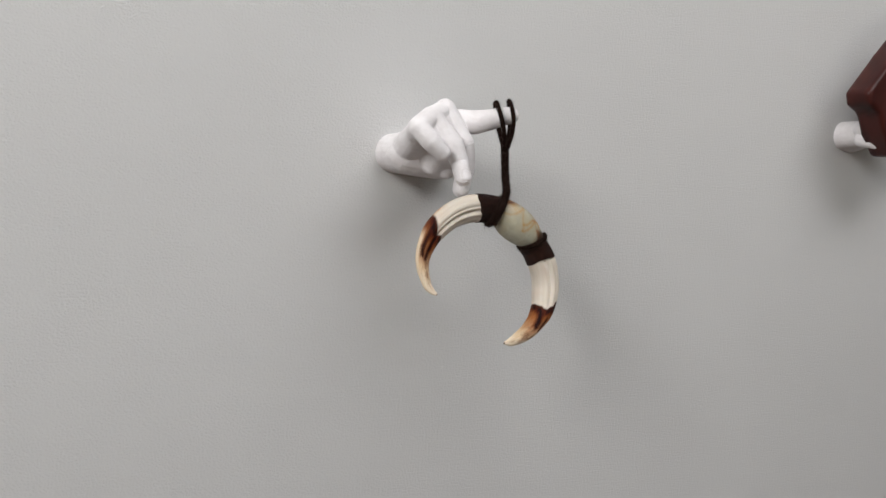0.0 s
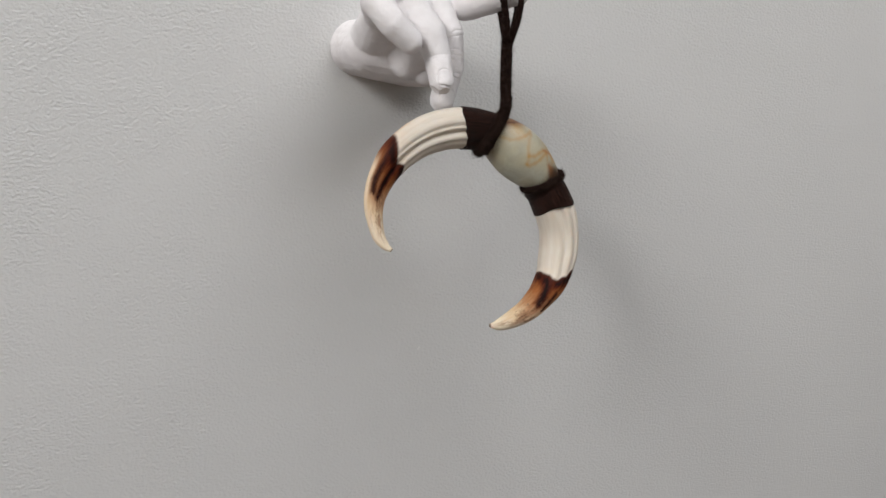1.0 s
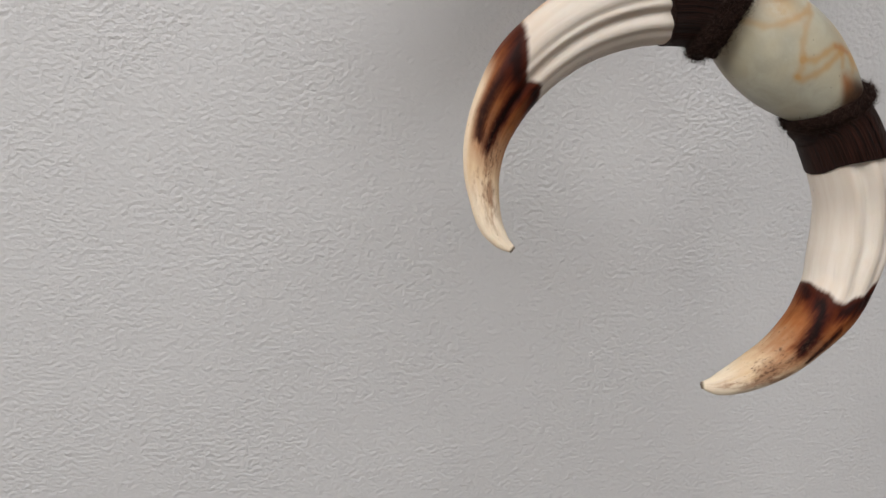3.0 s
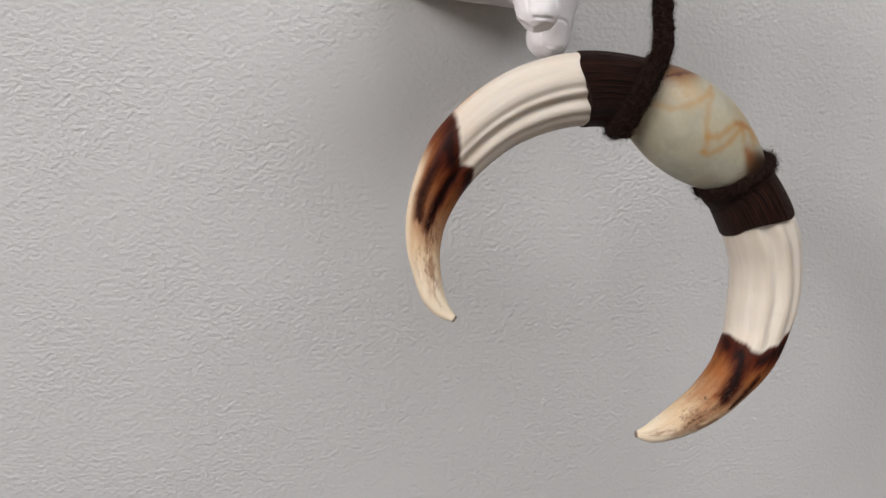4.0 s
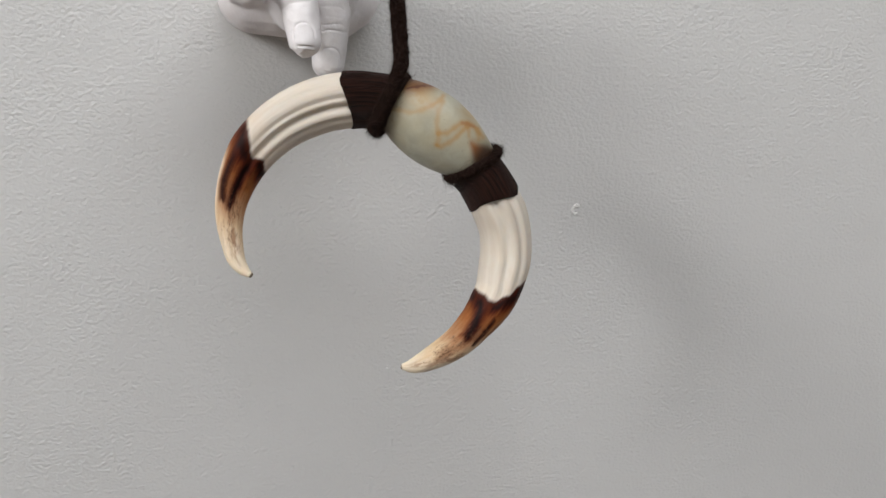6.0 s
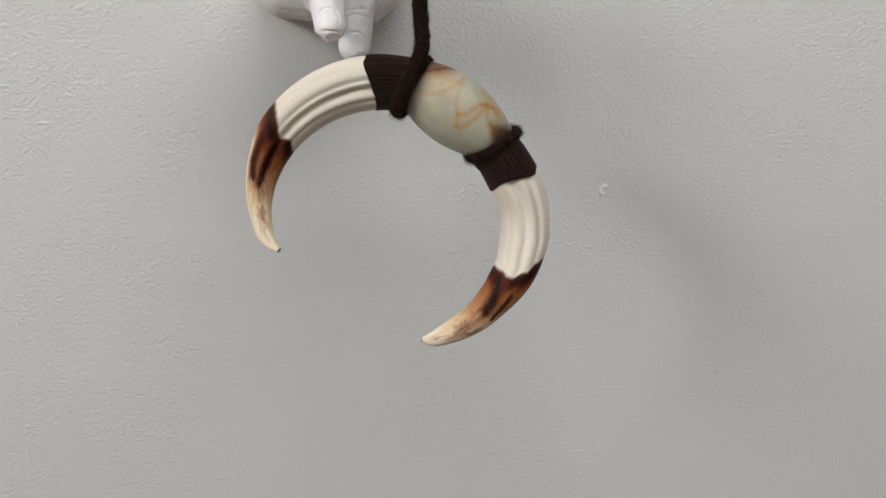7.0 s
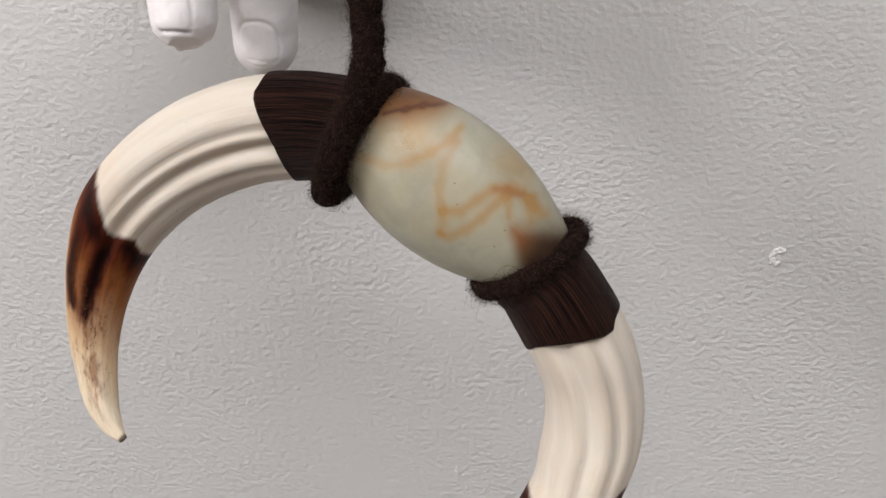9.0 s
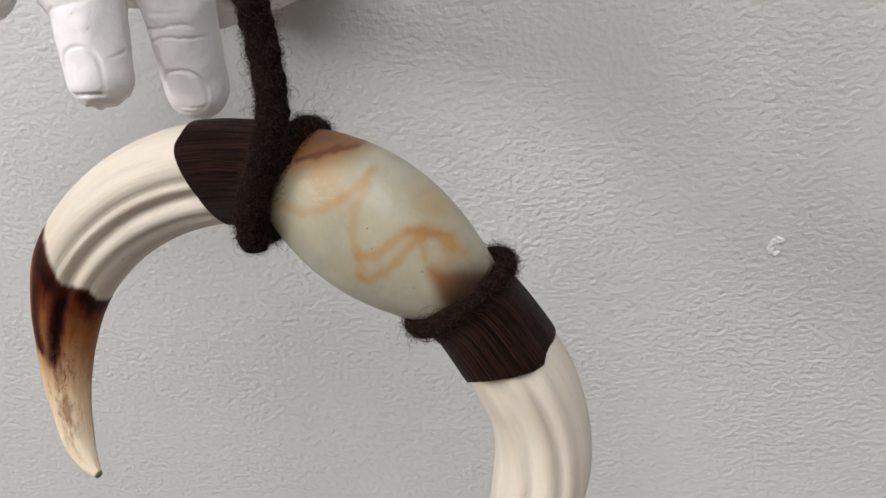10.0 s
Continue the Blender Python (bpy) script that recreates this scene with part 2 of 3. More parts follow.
def agate():
    """Milky green-grey stone with amber bands, in the bead's own frame: x along it, -y its face, z across."""
    p = Paint("banded_agate", (0.6, 0.6, 0.5), 0.34, Subsurface_Weight=0.3, Subsurface_Scale=0.006)
    p.set("Subsurface Radius", (1.0, 0.9, 0.6))
    o = p.coordinates()
    x, y, z = [a * 1000.0 for a in p.split(o)]
    wander = p.noise(o, 55, 3, 0.55)
    veil = p.noise(o, 120, 4, 0.6, 0.5)
    face = y.step(-4.0, 4.0, 1.0, 0.0)
    x, z = x + (wander - 0.5) * 2.4, z + (veil - 0.5) * 1.6
    milk = p.mix(veil.step(0.3, 0.7), (0.3, 0.292, 0.228), (0.365, 0.357, 0.288))
    milk = p.mix(p.noise(o, 40, 2).step(0.42, 0.7) * 0.5, milk, (0.37, 0.315, 0.2))

    def swirl(points, half):
        return line_gap(x, z, points).bell(0.0, half) * face

    # yellow clouding and the red-brown cap beside the thick wrap
    cloud = (x + 13.5).bell(0.0, 8.5) * (z - 9.5).bell(0.0, 6.0) * 0.85 + (x - 11.0).bell(0.0, 7.0) * (z - 17.0).bell(0.0, 3.5) * 0.6 + (x + 21.0).bell(0.0, 6.0) * 0.35
    stone = p.mix((cloud * face * 0.9 * wander.step(0.25, 0.65, 0.6, 1.0)).clamp(), milk, (0.36, 0.215, 0.066))
    above = z - (x + 21.0) * 0.88 - 9.0 + (veil - 0.5) * 3.0
    cap = above.step(-6.5, 2.5) * x.step(-13.0, -6.0, 1.0, 0.0)
    stone = p.mix(cap * 0.94, stone, (0.215, 0.088, 0.019))
    stone = p.mix(above.step(0.5, 6.0) * x.step(-13.0, -7.0, 1.0, 0.0) * 0.8, stone, (0.085, 0.03, 0.01))
    stone = p.mix((swirl([(-22.0, 8.6), (-18.2, 12.5), (-15.6, 15.1), (-12.0, 17.6)], 0.55) * 0.95).clamp(), stone, (0.1, 0.026, 0.007))
    # fine amber swirls
    x, z = x + 0.9, z + 0.6
    hook = swirl([(-22.0, -4.0), (-17.9, -1.5), (-12.9, 0.4), (-8.7, 4.6), (-5.9, 9.8), (-4.4, 14.0), (-4.2, 17.0)], 1.1) * z.step(2.0, 13.0, 0.7, 1.15)
    hook = hook + swirl([(-2.6, 15.0), (-2.0, 9.5), (0.4, 5.0), (3.6, 1.6), (6.4, -2.0), (7.4, -4.8)], 1.15) * 0.75
    hook = hook + swirl([(4.6, 0.2), (8.1, 2.9), (9.8, 7.3), (11.2, 11.1), (13.5, 12.8), (16.4, 13.7), (19.8, 13.4), (24.5, 12.0)], 1.25)
    hook = hook + swirl([(7.0, -5.0), (9.3, -4.3), (11.4, -0.4), (13.2, 4.5), (14.0, 9.2), (14.6, 12.2)], 1.15)
    hook = hook + swirl([(14.6, 12.4), (16.2, 10.8), (18.2, 8.0)], 0.8) * 0.8 + swirl([(19.4, 13.4), (21.2, 11.8), (23.2, 9.6)], 1.1) * 0.8
    stone = p.mix((hook * (wander * 0.7 + 0.35)).clamp() * 0.85, stone, (0.34, 0.185, 0.05))
    stone = p.mix((swirl([(11.6, 11.6), (14.0, 12.9), (17.5, 13.6)], 0.9) * 0.6).clamp(), stone, (0.27, 0.105, 0.03))
    x, z = x - 0.9, z - 0.6
    # smoky brown end
    stone = p.mix(x.step(22.0, 30.0) * 0.4, stone, (0.16, 0.13, 0.085))
    fan = (z - 6.2 + (x - 18.4) * 0.3).size() - (x - 17.4) * 0.4 + (veil - 0.5) * 1.2
    stone = p.mix(fan.step(-2.2, 2.4, 1.0, 0.0) * x.step(16.4, 20.5) * 0.95, stone, (0.22, 0.078, 0.015))
    stone = p.mix(fan.step(-1.0, 5.0, 1.0, 0.0) * x.step(20.5, 29.0) * 0.95, stone, (0.028, 0.014, 0.007))
    # pinpricks, and a gritty patch painted paler to stand in for a speckled highlight
    pricks = p.cells(o, 240).step(0.035, 0.075, 1.0, 0.0) * p.noise(o, 150, 1).step(0.5, 0.56)
    stone = p.mix(pricks * 0.7, stone, (0.12, 0.11, 0.09))
    gloss = ((x + 14.0).bell(0.0, 6.0) * (z - 7.5).bell(0.0, 3.2) * face).step(0.1, 0.9)
    grit = p.cells(o, 1500).step(0.15, 0.5) * gloss
    stone = p.mix(gloss * p.noise(o, 500, 3).step(0.35, 0.65, 0.1, 0.32), stone, (0.42, 0.43, 0.37))
    p.set("Base Color", stone)
    p.set("Roughness", veil * 0.15 + 0.36)
    p.bump(p.noise(o, 900, 2) * 0.5 + grit * 0.7, 0.00014)
    return p.material


AGATE = agate()
SCORCH_A = [([(30.8, 69.0), (31.2, 80.0), (30.6, 90.0), (29.8, 99.0)], 2.7, 1.0), ([(37.0, 73.5), (41.0, 77.5), (45.5, 77.0)], 3.3, 0.97),
            ([(18.0, 61.5), (21.5, 65.5), (23.2, 74.0), (22.6, 88.0), (23.6, 97.0)], 1.7, 0.85), ([(20.5, 62.5), (24.0, 69.0), (27.5, 73.5)], 2.7, 0.9)]
SCORCH_B = [([(42.0, 79.0), (37.0, 84.0), (33.6, 92.0), (32.6, 99.0)], 2.9, 1.0), ([(47.5, 76.5), (45.0, 81.0)], 2.8, 0.85),
            ([(30.5, 78.5), (25.5, 70.0), (22.5, 64.0)], 2.7, 0.92), ([(27.4, 84.0), (27.0, 92.0), (26.6, 99.0)], 0.9, 0.85)]
NOTCH_A = [(0.2, 0.42), (0.27, 0.428), (0.33, 0.436), (0.37, 0.45), (0.41, 0.465), (0.46, 0.486), (0.5, 0.508), (0.535, 0.512), (0.57, 0.502), (0.62, 0.497), (0.68, 0.53), (0.76, 0.545)]
NOTCH_B = [(0.33, 0.42), (0.38, 0.436), (0.43, 0.462), (0.46, 0.5), (0.5, 0.516), (0.535, 0.55), (0.575, 0.557), (0.64, 0.548), (0.72, 0.545), (0.78, 0.53), (0.87, 0.52)]
TUSK_A = ivory("scorched_ivory", NOTCH_A, SCORCH_A, 1.3, 0.45, 1.95)
TUSK_B = ivory("scorched_ivory_pitted", NOTCH_B, SCORCH_B, 8.1, 1.0, 1.95)


def lacquer():
    p = Paint("dark_red_lacquer", (0.04, 0.008, 0.006), 0.4, Specular_IOR_Level=0.25)
    o = p.coordinates()
    grain = p.noise(p.join(*[a * k for a, k in zip(p.split(o), (40.0, 40.0, 6.0))]), 1.0, 4)
    p.set("Base Color", p.mix(grain.step(0.3, 0.7), (0.028, 0.005, 0.004), (0.055, 0.011, 0.008)))
    p.bump(grain, 0.0002)
    return p.material


LACQUER = lacquer()
FLAKE = Paint("bare_filler", (0.72, 0.715, 0.705), 0.85).material


# The floor is unseen; its warm brown is added to tint the bounced light.
def boards():
    p = Paint("brown_floor", (0.1, 0.06, 0.035), 0.5)
    o = p.coordinates()
    grain = p.noise(p.join(*[a * k for a, k in zip(p.split(o), (4.0, 60.0, 1.0))]), 1.0, 5)
    p.set("Base Color", p.mix(grain.step(0.3, 0.7), (0.075, 0.045, 0.026), (0.125, 0.076, 0.045)))
    p.bump(grain, 0.0004)
    return p.material


# ---- mesh helpers ----
def mesh_from(name, points, faces, material, uvs=None, smooth=True):
    me = bpy.data.meshes.new(name)
    me.from_pydata([tuple(map(float, q)) for q in points], [], faces)
    if uvs is not None:
        layer = me.uv_layers.new(name="UVMap")
        for loop, corner in zip(layer.data, uvs):
            loop.uv = corner
    me.polygons.foreach_set("use_smooth", [smooth] * len(me.polygons))
    me.materials.append(material)
    me.update()
    return me


def part(name, me, parent=None, label=""):
    ob = new(name, me)
    if parent:
        ob.parent = parent
    return tagged(ob, label)


def spline(knots, count):
    """A smooth curve through the knots (rows of any width), evenly spaced by its length."""
    k = np.array(knots, float)
    k = np.vstack([2 * k[0] - k[1], k, 2 * k[-1] - k[-2]])
    out = []
    for a, b, c, d in zip(k, k[1:], k[2:], k[3:]):
        for s in np.linspace(0, 1, 24, endpoint=False):
            out.append(0.5 * (2 * b + (c - a) * s + (2 * a - 5 * b + 4 * c - d) * s**2 + (3 * b - a - 3 * c + d) * s**3))
    out.append(k[-2])
    out = np.array(out)
    run = np.r_[0, np.cumsum(np.linalg.norm(np.diff(out[:, :3], axis=0), axis=1))]
    even = np.linspace(0, run[-1], count)
    return np.stack([np.interp(even, run, column) for column in out.T], 1), run[-1]


def unit(a):
    return a / np.maximum(np.linalg.norm(a, axis=-1, keepdims=True), 1e-12)


def tube(centres, across, facing, close_ends=True, loop=False):
    """Points, faces and corner UVs of a tube. across, facing: for each ring its vectors for every angle (rings x angles x 3)."""
    rings, around = across.shape[:2]
    pts = (centres[:, None] + across + facing).reshape(-1, 3)
    faces, uvs = [], []
    for r in range(rings if loop else rings - 1):
        s = (r + 1) % rings
        for a in range(around):
            b = (a + 1) % around
            faces.append((r * around + a, r * around + b, s * around + b, s * around + a))
            u0, u1, v0, v1 = a / around, (a + 1) / around, r / max(rings - 1, 1), (r + 1) / max(rings - 1, 1)
            uvs += [(u0, v0), (u1, v0), (u1, v1), (u0, v1)]
    if close_ends and not loop:
        faces.append(tuple(reversed(range(around))))
        uvs += [(a / around, 0) for a in reversed(range(around))]
        faces.append(tuple((rings - 1) * around + a for a in range(around)))
        uvs += [(a / around, 1) for a in range(around)]
    return pts, faces, uvs


def horn(knots, rings, around, flutes, depth, lean=0.0, wave=None, ribs=None):
    """A curved, tapering body. knots: x, y, z, half width, in mm from the wall's point under the pendant. Angle 0 is the outer edge,
    90 the face. flutes: angle, breadth, depth of the grooves, which run out towards the tip. The section is an oval of that depth, leaning
    by some degrees. wave: how far each angle is pushed along the body; ribs: fine relief, as a share of the half width."""
    rows, length = spline(knots, rings)
    c, half = rows[:, :3] / 1000 + (0, 0, 1.4), rows[:, 3] / 1000
    along = unit(np.gradient(c, axis=0))
    face = np.array([0.0, -1, 0]) - along * (along @ np.array([0.0, -1, 0]))[:, None]
    face = unit(face)
    side = np.cross(face, along)
    hub = np.array([0.0, -0.105, 1.41])
    side *= np.sign(((c - hub) * side).sum(1))[:, None]
    angle = np.arange(around) / around * 2 * np.pi - np.pi / 2
    v = np.linspace(0, 1, rings)[:, None]
    k = np.ones((rings, around))
    for where, breadth, deep, until in flutes:
        gap = (np.degrees(angle)[None] - where + 180) % 360 - 180
        k -= deep * np.exp(-((gap / breadth) ** 2)) * np.clip((until - v) / 0.25, 0, 1)
    k /= np.sqrt(np.cos(angle - radians(lean)) ** 2 + (np.sin(angle - radians(lean)) / depth) ** 2)
    if ribs is not None:
        k *= 1 + ribs(angle[None], v)
    x = half[:, None] * np.cos(angle) * k
    y = half[:, None] * np.sin(angle) * k
    shift = 0
    if wave is not None:
        shift = along[:, None] * wave(angle, v)[..., None]
    pts = tube(c, side[:, None] * x[..., None] + shift, face[:, None] * y[..., None])
    return pts, length


def strand(knots, radius, count=160, around=14, loop=False, twist=220.0, ragged=0.17, seed=0):
    """A length of twisted yarn along the knots (metres): two plies that show as a slow spiral, with an uneven surface."""
    rows, length = spline(knots, count)
    if loop:
        rows = rows[:-1]
    along = unit(np.gradient(rows, axis=0))
    if loop:
        along = unit(np.roll(rows, -1, 0) - np.roll(rows, 1, 0))
    ref = np.array([0.31, 0.2, 0.93])
    one = unit(np.cross(along, ref))
    for r in range(1, len(rows)):
        one[r] = unit(one[r - 1] - along[r] * (one[r - 1] @ along[r]))
    two = np.cross(along, one)
    angle = np.arange(around) / around * 2 * np.pi
    run = np.linspace(0, length, len(rows))
    k = 1 + 0.035 * np.cos(2 * (angle[None] - run[:, None] * twist * 2)) 
    for r, row in enumerate(rows):
        for a in range(around):
            q = Vector(row + radius * (math.cos(angle[a]) * one[r] + math.sin(angle[a]) * two[r])) * 420
            k[r, a] += ragged * noise.noise(q + Vector((seed, 0, 0))) + ragged * 0.6 * noise.noise(q * 2.3)
    pts = tube(rows, one[:, None] * (radius * np.cos(angle) * k)[..., None], two[:, None] * (radius * np.sin(angle) * k)[..., None], loop=loop)
    return pts, rows, one, two


def fuzz(rows, one, two, radius, count, length, rng, thick=0.00005):
    """Loose wool fibres that stand off a strand, each a thin bent thread."""
    points, faces = [], []
    for _ in range(count):
        r = rng.integers(len(rows))
        a = rng.uniform(0, 2 * np.pi)
        out = math.cos(a) * one[r] + math.sin(a) * two[r]
        along = np.cross(one[r], two[r]) * rng.choice([-1, 1])
        at = rows[r] + out * radius * 0.9
        way = unit(out * rng.uniform(0.05, 0.6) + along * rng.uniform(0.3, 1.4) + rng.normal(0, 0.3, 3))
        bend = unit(np.cross(way, rng.normal(0, 1, 3)) + rng.normal(0, 0.25, 3))
        far = length * (rng.uniform(0.6, 1.0) if rng.uniform() < 0.14 else rng.uniform(0.2, 0.45))
        curl = rng.uniform(2.0, 8.0) * (0.5 + far / length)
        base = len(points)
        steps = 7
        for s in range(steps):
            w = unit(np.cross(way, (0.3, 0.5, 0.8)))
            n = np.cross(way, w)
            t = thick * (1 - 0.6 * s / (steps - 1))
            for g in range(3):
                points.append(at + t * (math.cos(g * 2.094) * w + math.sin(g * 2.094) * n))
            at = at + way * far / (steps - 1)
            way = unit(way * math.cos(curl / steps) + np.cross(bend, way) * math.sin(curl / steps) - out * 0.06)
        for s in range(steps - 1):
            for g in range(3):
                p0, p1 = base + s * 3 + g, base + s * 3 + (g + 1) % 3
                faces.append((p0, p1, p1 + 3, p0 + 3))
    return mesh_from("fuzz", points, faces, FIBRE)


def box(name, low, high, material, label="", category="", kind="structure"):
    bm = bmesh.new()
    bmesh.ops.create_cube(bm, size=1, matrix=Matrix.LocRotScale([(a + b) / 2 for a, b in zip(low, high)], None, [b - a for a, b in zip(low, high)]))
    me = bpy.data.meshes.new(name)
    bm.to_mesh(me)
    bm.free()
    me.materials.append(material)
    return tagged(new(name, me), label, category, "", kind)


# ---- the room ----
X0, X1, Y0, H = -2.4, 4.0, -5.0, 3.4
box("wall_north", (X0 - 0.15, 0, 0), (X1 + 0.15, 0.15, H), PAINT, "grey painted wall with a rolled orange-peel texture", "wall")
box("floor", (X0 - 0.15, Y0 - 0.15, -0.1), (X1 + 0.15, 0.15, 0), boards(), "unseen dark brown board floor", "floor")
box("wall_east", (X1, Y0, 0), (X1 + 0.15, 0, H), ROOM_PAINT, "plain white painted wall", "wall")


def wall_with_opening(name, low, high, axis, start, end, sill, head):
    """A wall with an opening added for a lamp, in one mesh. axis: the one along the wall."""
    spans = [(low[axis], start, low[2], high[2]), (end, high[axis], low[2], high[2]), (start, end, low[2], sill), (start, end, head, high[2])]
    bm = bmesh.new()
    for a, b, c, d in spans:
        lo, hi = list(low), list(high)
        lo[axis], hi[axis], lo[2], hi[2] = a, b, c, d
        bmesh.ops.create_cube(bm, size=1, matrix=Matrix.LocRotScale([(p + q) / 2 for p, q in zip(lo, hi)], None, [q - p for p, q in zip(lo, hi)]))
    me = bpy.data.meshes.new(name)
    bm.to_mesh(me)
    bm.free()
    me.materials.append(ROOM_PAINT)
    return tagged(new(name, me), "plain white painted wall with an opening added for a lamp", "wall", "", "structure")


def ceiling_with_opening(x0, x1, y0, y1):
    bm = bmesh.new()
    for a, b, c, d in ((X0 - 0.15, x0, Y0 - 0.15, 0.15), (x1, X1 + 0.15, Y0 - 0.15, 0.15), (x0, x1, Y0 - 0.15, y0), (x0, x1, y1, 0.15)):
        bmesh.ops.create_cube(bm, size=1, matrix=Matrix.LocRotScale(((a + b) / 2, (c + d) / 2, H + 0.06), None, (b - a, d - c, 0.12)))
    me = bpy.data.meshes.new("ceiling")
    bm.to_mesh(me)
    bm.free()
    me.materials.append(ROOM_PAINT)
    return tagged(new("ceiling", me), "white painted ceiling with a long opening added for a lamp", "ceiling", "", "structure")


# Made-up openings, out of view, that let the added lamps into the room.
ceiling_with_opening(-0.62, 1.42, -2.27, -0.93)
wall_with_opening("wall_west", (X0 - 0.15, Y0, 0), (X0, 0, H), 1, -2.15, -0.85, 2.32, 3.32)
wall_with_opening("wall_south", (X0 - 0.15, Y0 - 0.15, 0), (X1 + 0.15, Y0, H), 0, -0.75, 1.95, 0.95, 2.85)


# ---- the plaster cast ----
def ball(bm, x, y, z, r, at):
    bmesh.ops.create_icosphere(bm, subdivisions=3, radius=r / 1000, matrix=Matrix.Translation((at[0] + x / 1000, at[1] + y / 1000, at[2] + z / 1000)))


def limb(bm, joints, at):
    """A finger or bone: each joint (x, y, z, radius, in mm) is swept to the next."""
    for a, b in zip(joints, joints[1:]):
        hull(bm, (a, b), at)


def hull(bm, balls, at):
    inner = bmesh.new()
    for x, y, z, r in balls:
        ball(inner, x, y, z, r, at)
    got = bmesh.ops.convex_hull(inner, input=inner.verts)
    bmesh.ops.delete(inner, geom=[g for g in got["geom_interior"] if isinstance(g, bmesh.types.BMVert)], context="VERTS")
    me = bpy.data.meshes.new("hull")
    inner.to_mesh(me)
    inner.free()
    bm.from_mesh(me)
    bpy.data.meshes.remove(me)


def cast_mesh(name, bm, voxel, rounds):
    """The joined solids as one closed, smoothed surface."""
    me = bpy.data.meshes.new(name)
    bm.to_mesh(me)
    bm.free()
    ob = new(name, me)
    fuse = ob.modifiers.new("fuse", "REMESH")
    fuse.mode, fuse.voxel_size = "VOXEL", voxel
    ease = ob.modifiers.new("ease", "SMOOTH")
    ease.factor, ease.iterations = 0.5, rounds
    made = bpy.data.meshes.new_from_object(ob.evaluated_get(bpy.context.evaluated_depsgraph_get()))
    bpy.data.objects.remove(ob)
    bpy.data.meshes.remove(me)
    made.name = name
    return made


def engrave(me, nails, creases, cuts=()):
    """Presses fingernails and skin creases into the cast, and breaks a fingertip flat.
    nails: middle, way to the tip, way out, half width, half length (mm), how far the nail's end is split."""
    n = len(me.vertices)
    co, no = np.empty(n * 3), np.empty(n * 3)
    me.vertices.foreach_get("co", co)
    me.vertex_normals.foreach_get("vector", no)
    co, no = co.reshape(-1, 3), no.reshape(-1, 3)
    move = np.zeros(n)
    for mid, tip, out, wide, long, split in nails:
        mid, tip, out = np.array(mid) / 1000 + (0, 0, 1.4), unit(np.array(tip, float)), np.array(out, float)
        out = unit(out - tip * (out @ tip))
        across = np.cross(tip, out)
        d = co - mid
        a, b, h = d @ across * 1000 / wide, d @ tip * 1000 / long, d @ out * 1000
        q = (np.abs(a) ** 2.4 + np.abs(b) ** 2.4) ** (1 / 2.4)
        near = (h > -6) & (no @ out > 0.15) & (q < 1.7)
        rim = np.exp(-(((q - 1) * wide / 0.32) ** 2)) * np.clip(0.75 - b, 0.25, 1)
        plate = np.clip((1 - q) * 6, 0, 1) * 0.1
        slit = np.exp(-(((b - 0.72 + 0.12 * a) * long / 0.34) ** 2)) * np.clip((0.75 - np.abs(a)) * 5, 0, 1)
        move += near * (-0.6 * rim + plate - 1.1 * split * slit)
    for mid, along, out, reach, deep, width in creases:
        mid, along, out = np.array(mid) / 1000 + (0, 0, 1.4), unit(np.array(along, float)), unit(np.array(out, float))
        across = np.cross(along, out)
        d = (co - mid) * 1000
        a, b = d @ across, d @ along
        wander = 0.25 * np.sin(a * 0.6 + mid[2] * 3000) + 0.12 * np.sin(a * 1.9 + mid[0] * 2000) - 0.02 * a * a
        near = (no @ out > 0.1) & (np.abs(d @ out) < 16) & (np.abs(a) < reach)
        move -= near * deep * np.exp(-(((b - wander) / width) ** 2)) * np.clip((reach - np.abs(a)) / 3, 0, 1)
    for i in range(n):
        q = Vector(co[i])
        move[i] += 0.28 * noise.noise(q * 160) + 0.12 * noise.noise(q * 420)
    co += no * (move / 1000)[:, None]
    for point, way in cuts:
        point, way = np.array(point) / 1000 + (0, 0, 1.4), unit(np.array(way, float))
        past = (co - point) @ way
        near = (past > 0) & (np.linalg.norm(co - point, axis=1) < 0.0095)
        co -= way * (past * near * 0.95)[:, None]
        for i in np.flatnonzero(near):
            co[i] += way * 0.0007 * noise.noise(Vector(co[i]) * 330)
    me.vertices.foreach_set("co", co.ravel())
    me.polygons.foreach_set("use_smooth", [True] * len(me.polygons))
    me.materials.append(PLASTER)
    me.update()


AT = (0, 0, 1.4)
bm = bmesh.new()
# wrist, heel of the palm and back
hull(bm, [(-66, 14, 116, 21.5), (-20, 14, 118, 26), (-64, -26, 116, 20.5), (-24, -30, 119, 27)], AT)
hull(bm, [(-63, -26, 120, 18), (-24, -28, 126, 22), (-74, -72, 137, 13), (-42, -64, 144, 15)], AT)
hull(bm, [(-74, -72, 137, 13), (-36, -52, 144, 16), (-40, -62, 154, 12), (-51, -76, 160, 11), (-70, -88, 152, 11), (-89, -99, 141, 10.5)], AT)
hull(bm, [(-40, -40, 121, 22), (-26, -56, 118, 17), (-42, -68, 124, 14), (-24, -44, 110, 17), (-40, -48, 109, 14)], AT)
# the closed web between the fingers
hull(bm, [(-70, -86, 151, 9.6), (-60, -90.5, 140, 8.2), (-49, -75, 161, 9.4), (-41, -80, 147, 7.6)], AT)
hull(bm, [(-88, -97, 140, 8.4), (-79, -100.5, 131, 7.0), (-70, -86, 151, 9.6), (-60, -91, 140, 7.6)], AT)
hull(bm, [(-48, -75, 161, 9.2), (-36, -81, 143, 7.0), (-40, -64, 154, 10.4), (-30, -71, 148, 8.0)], AT)
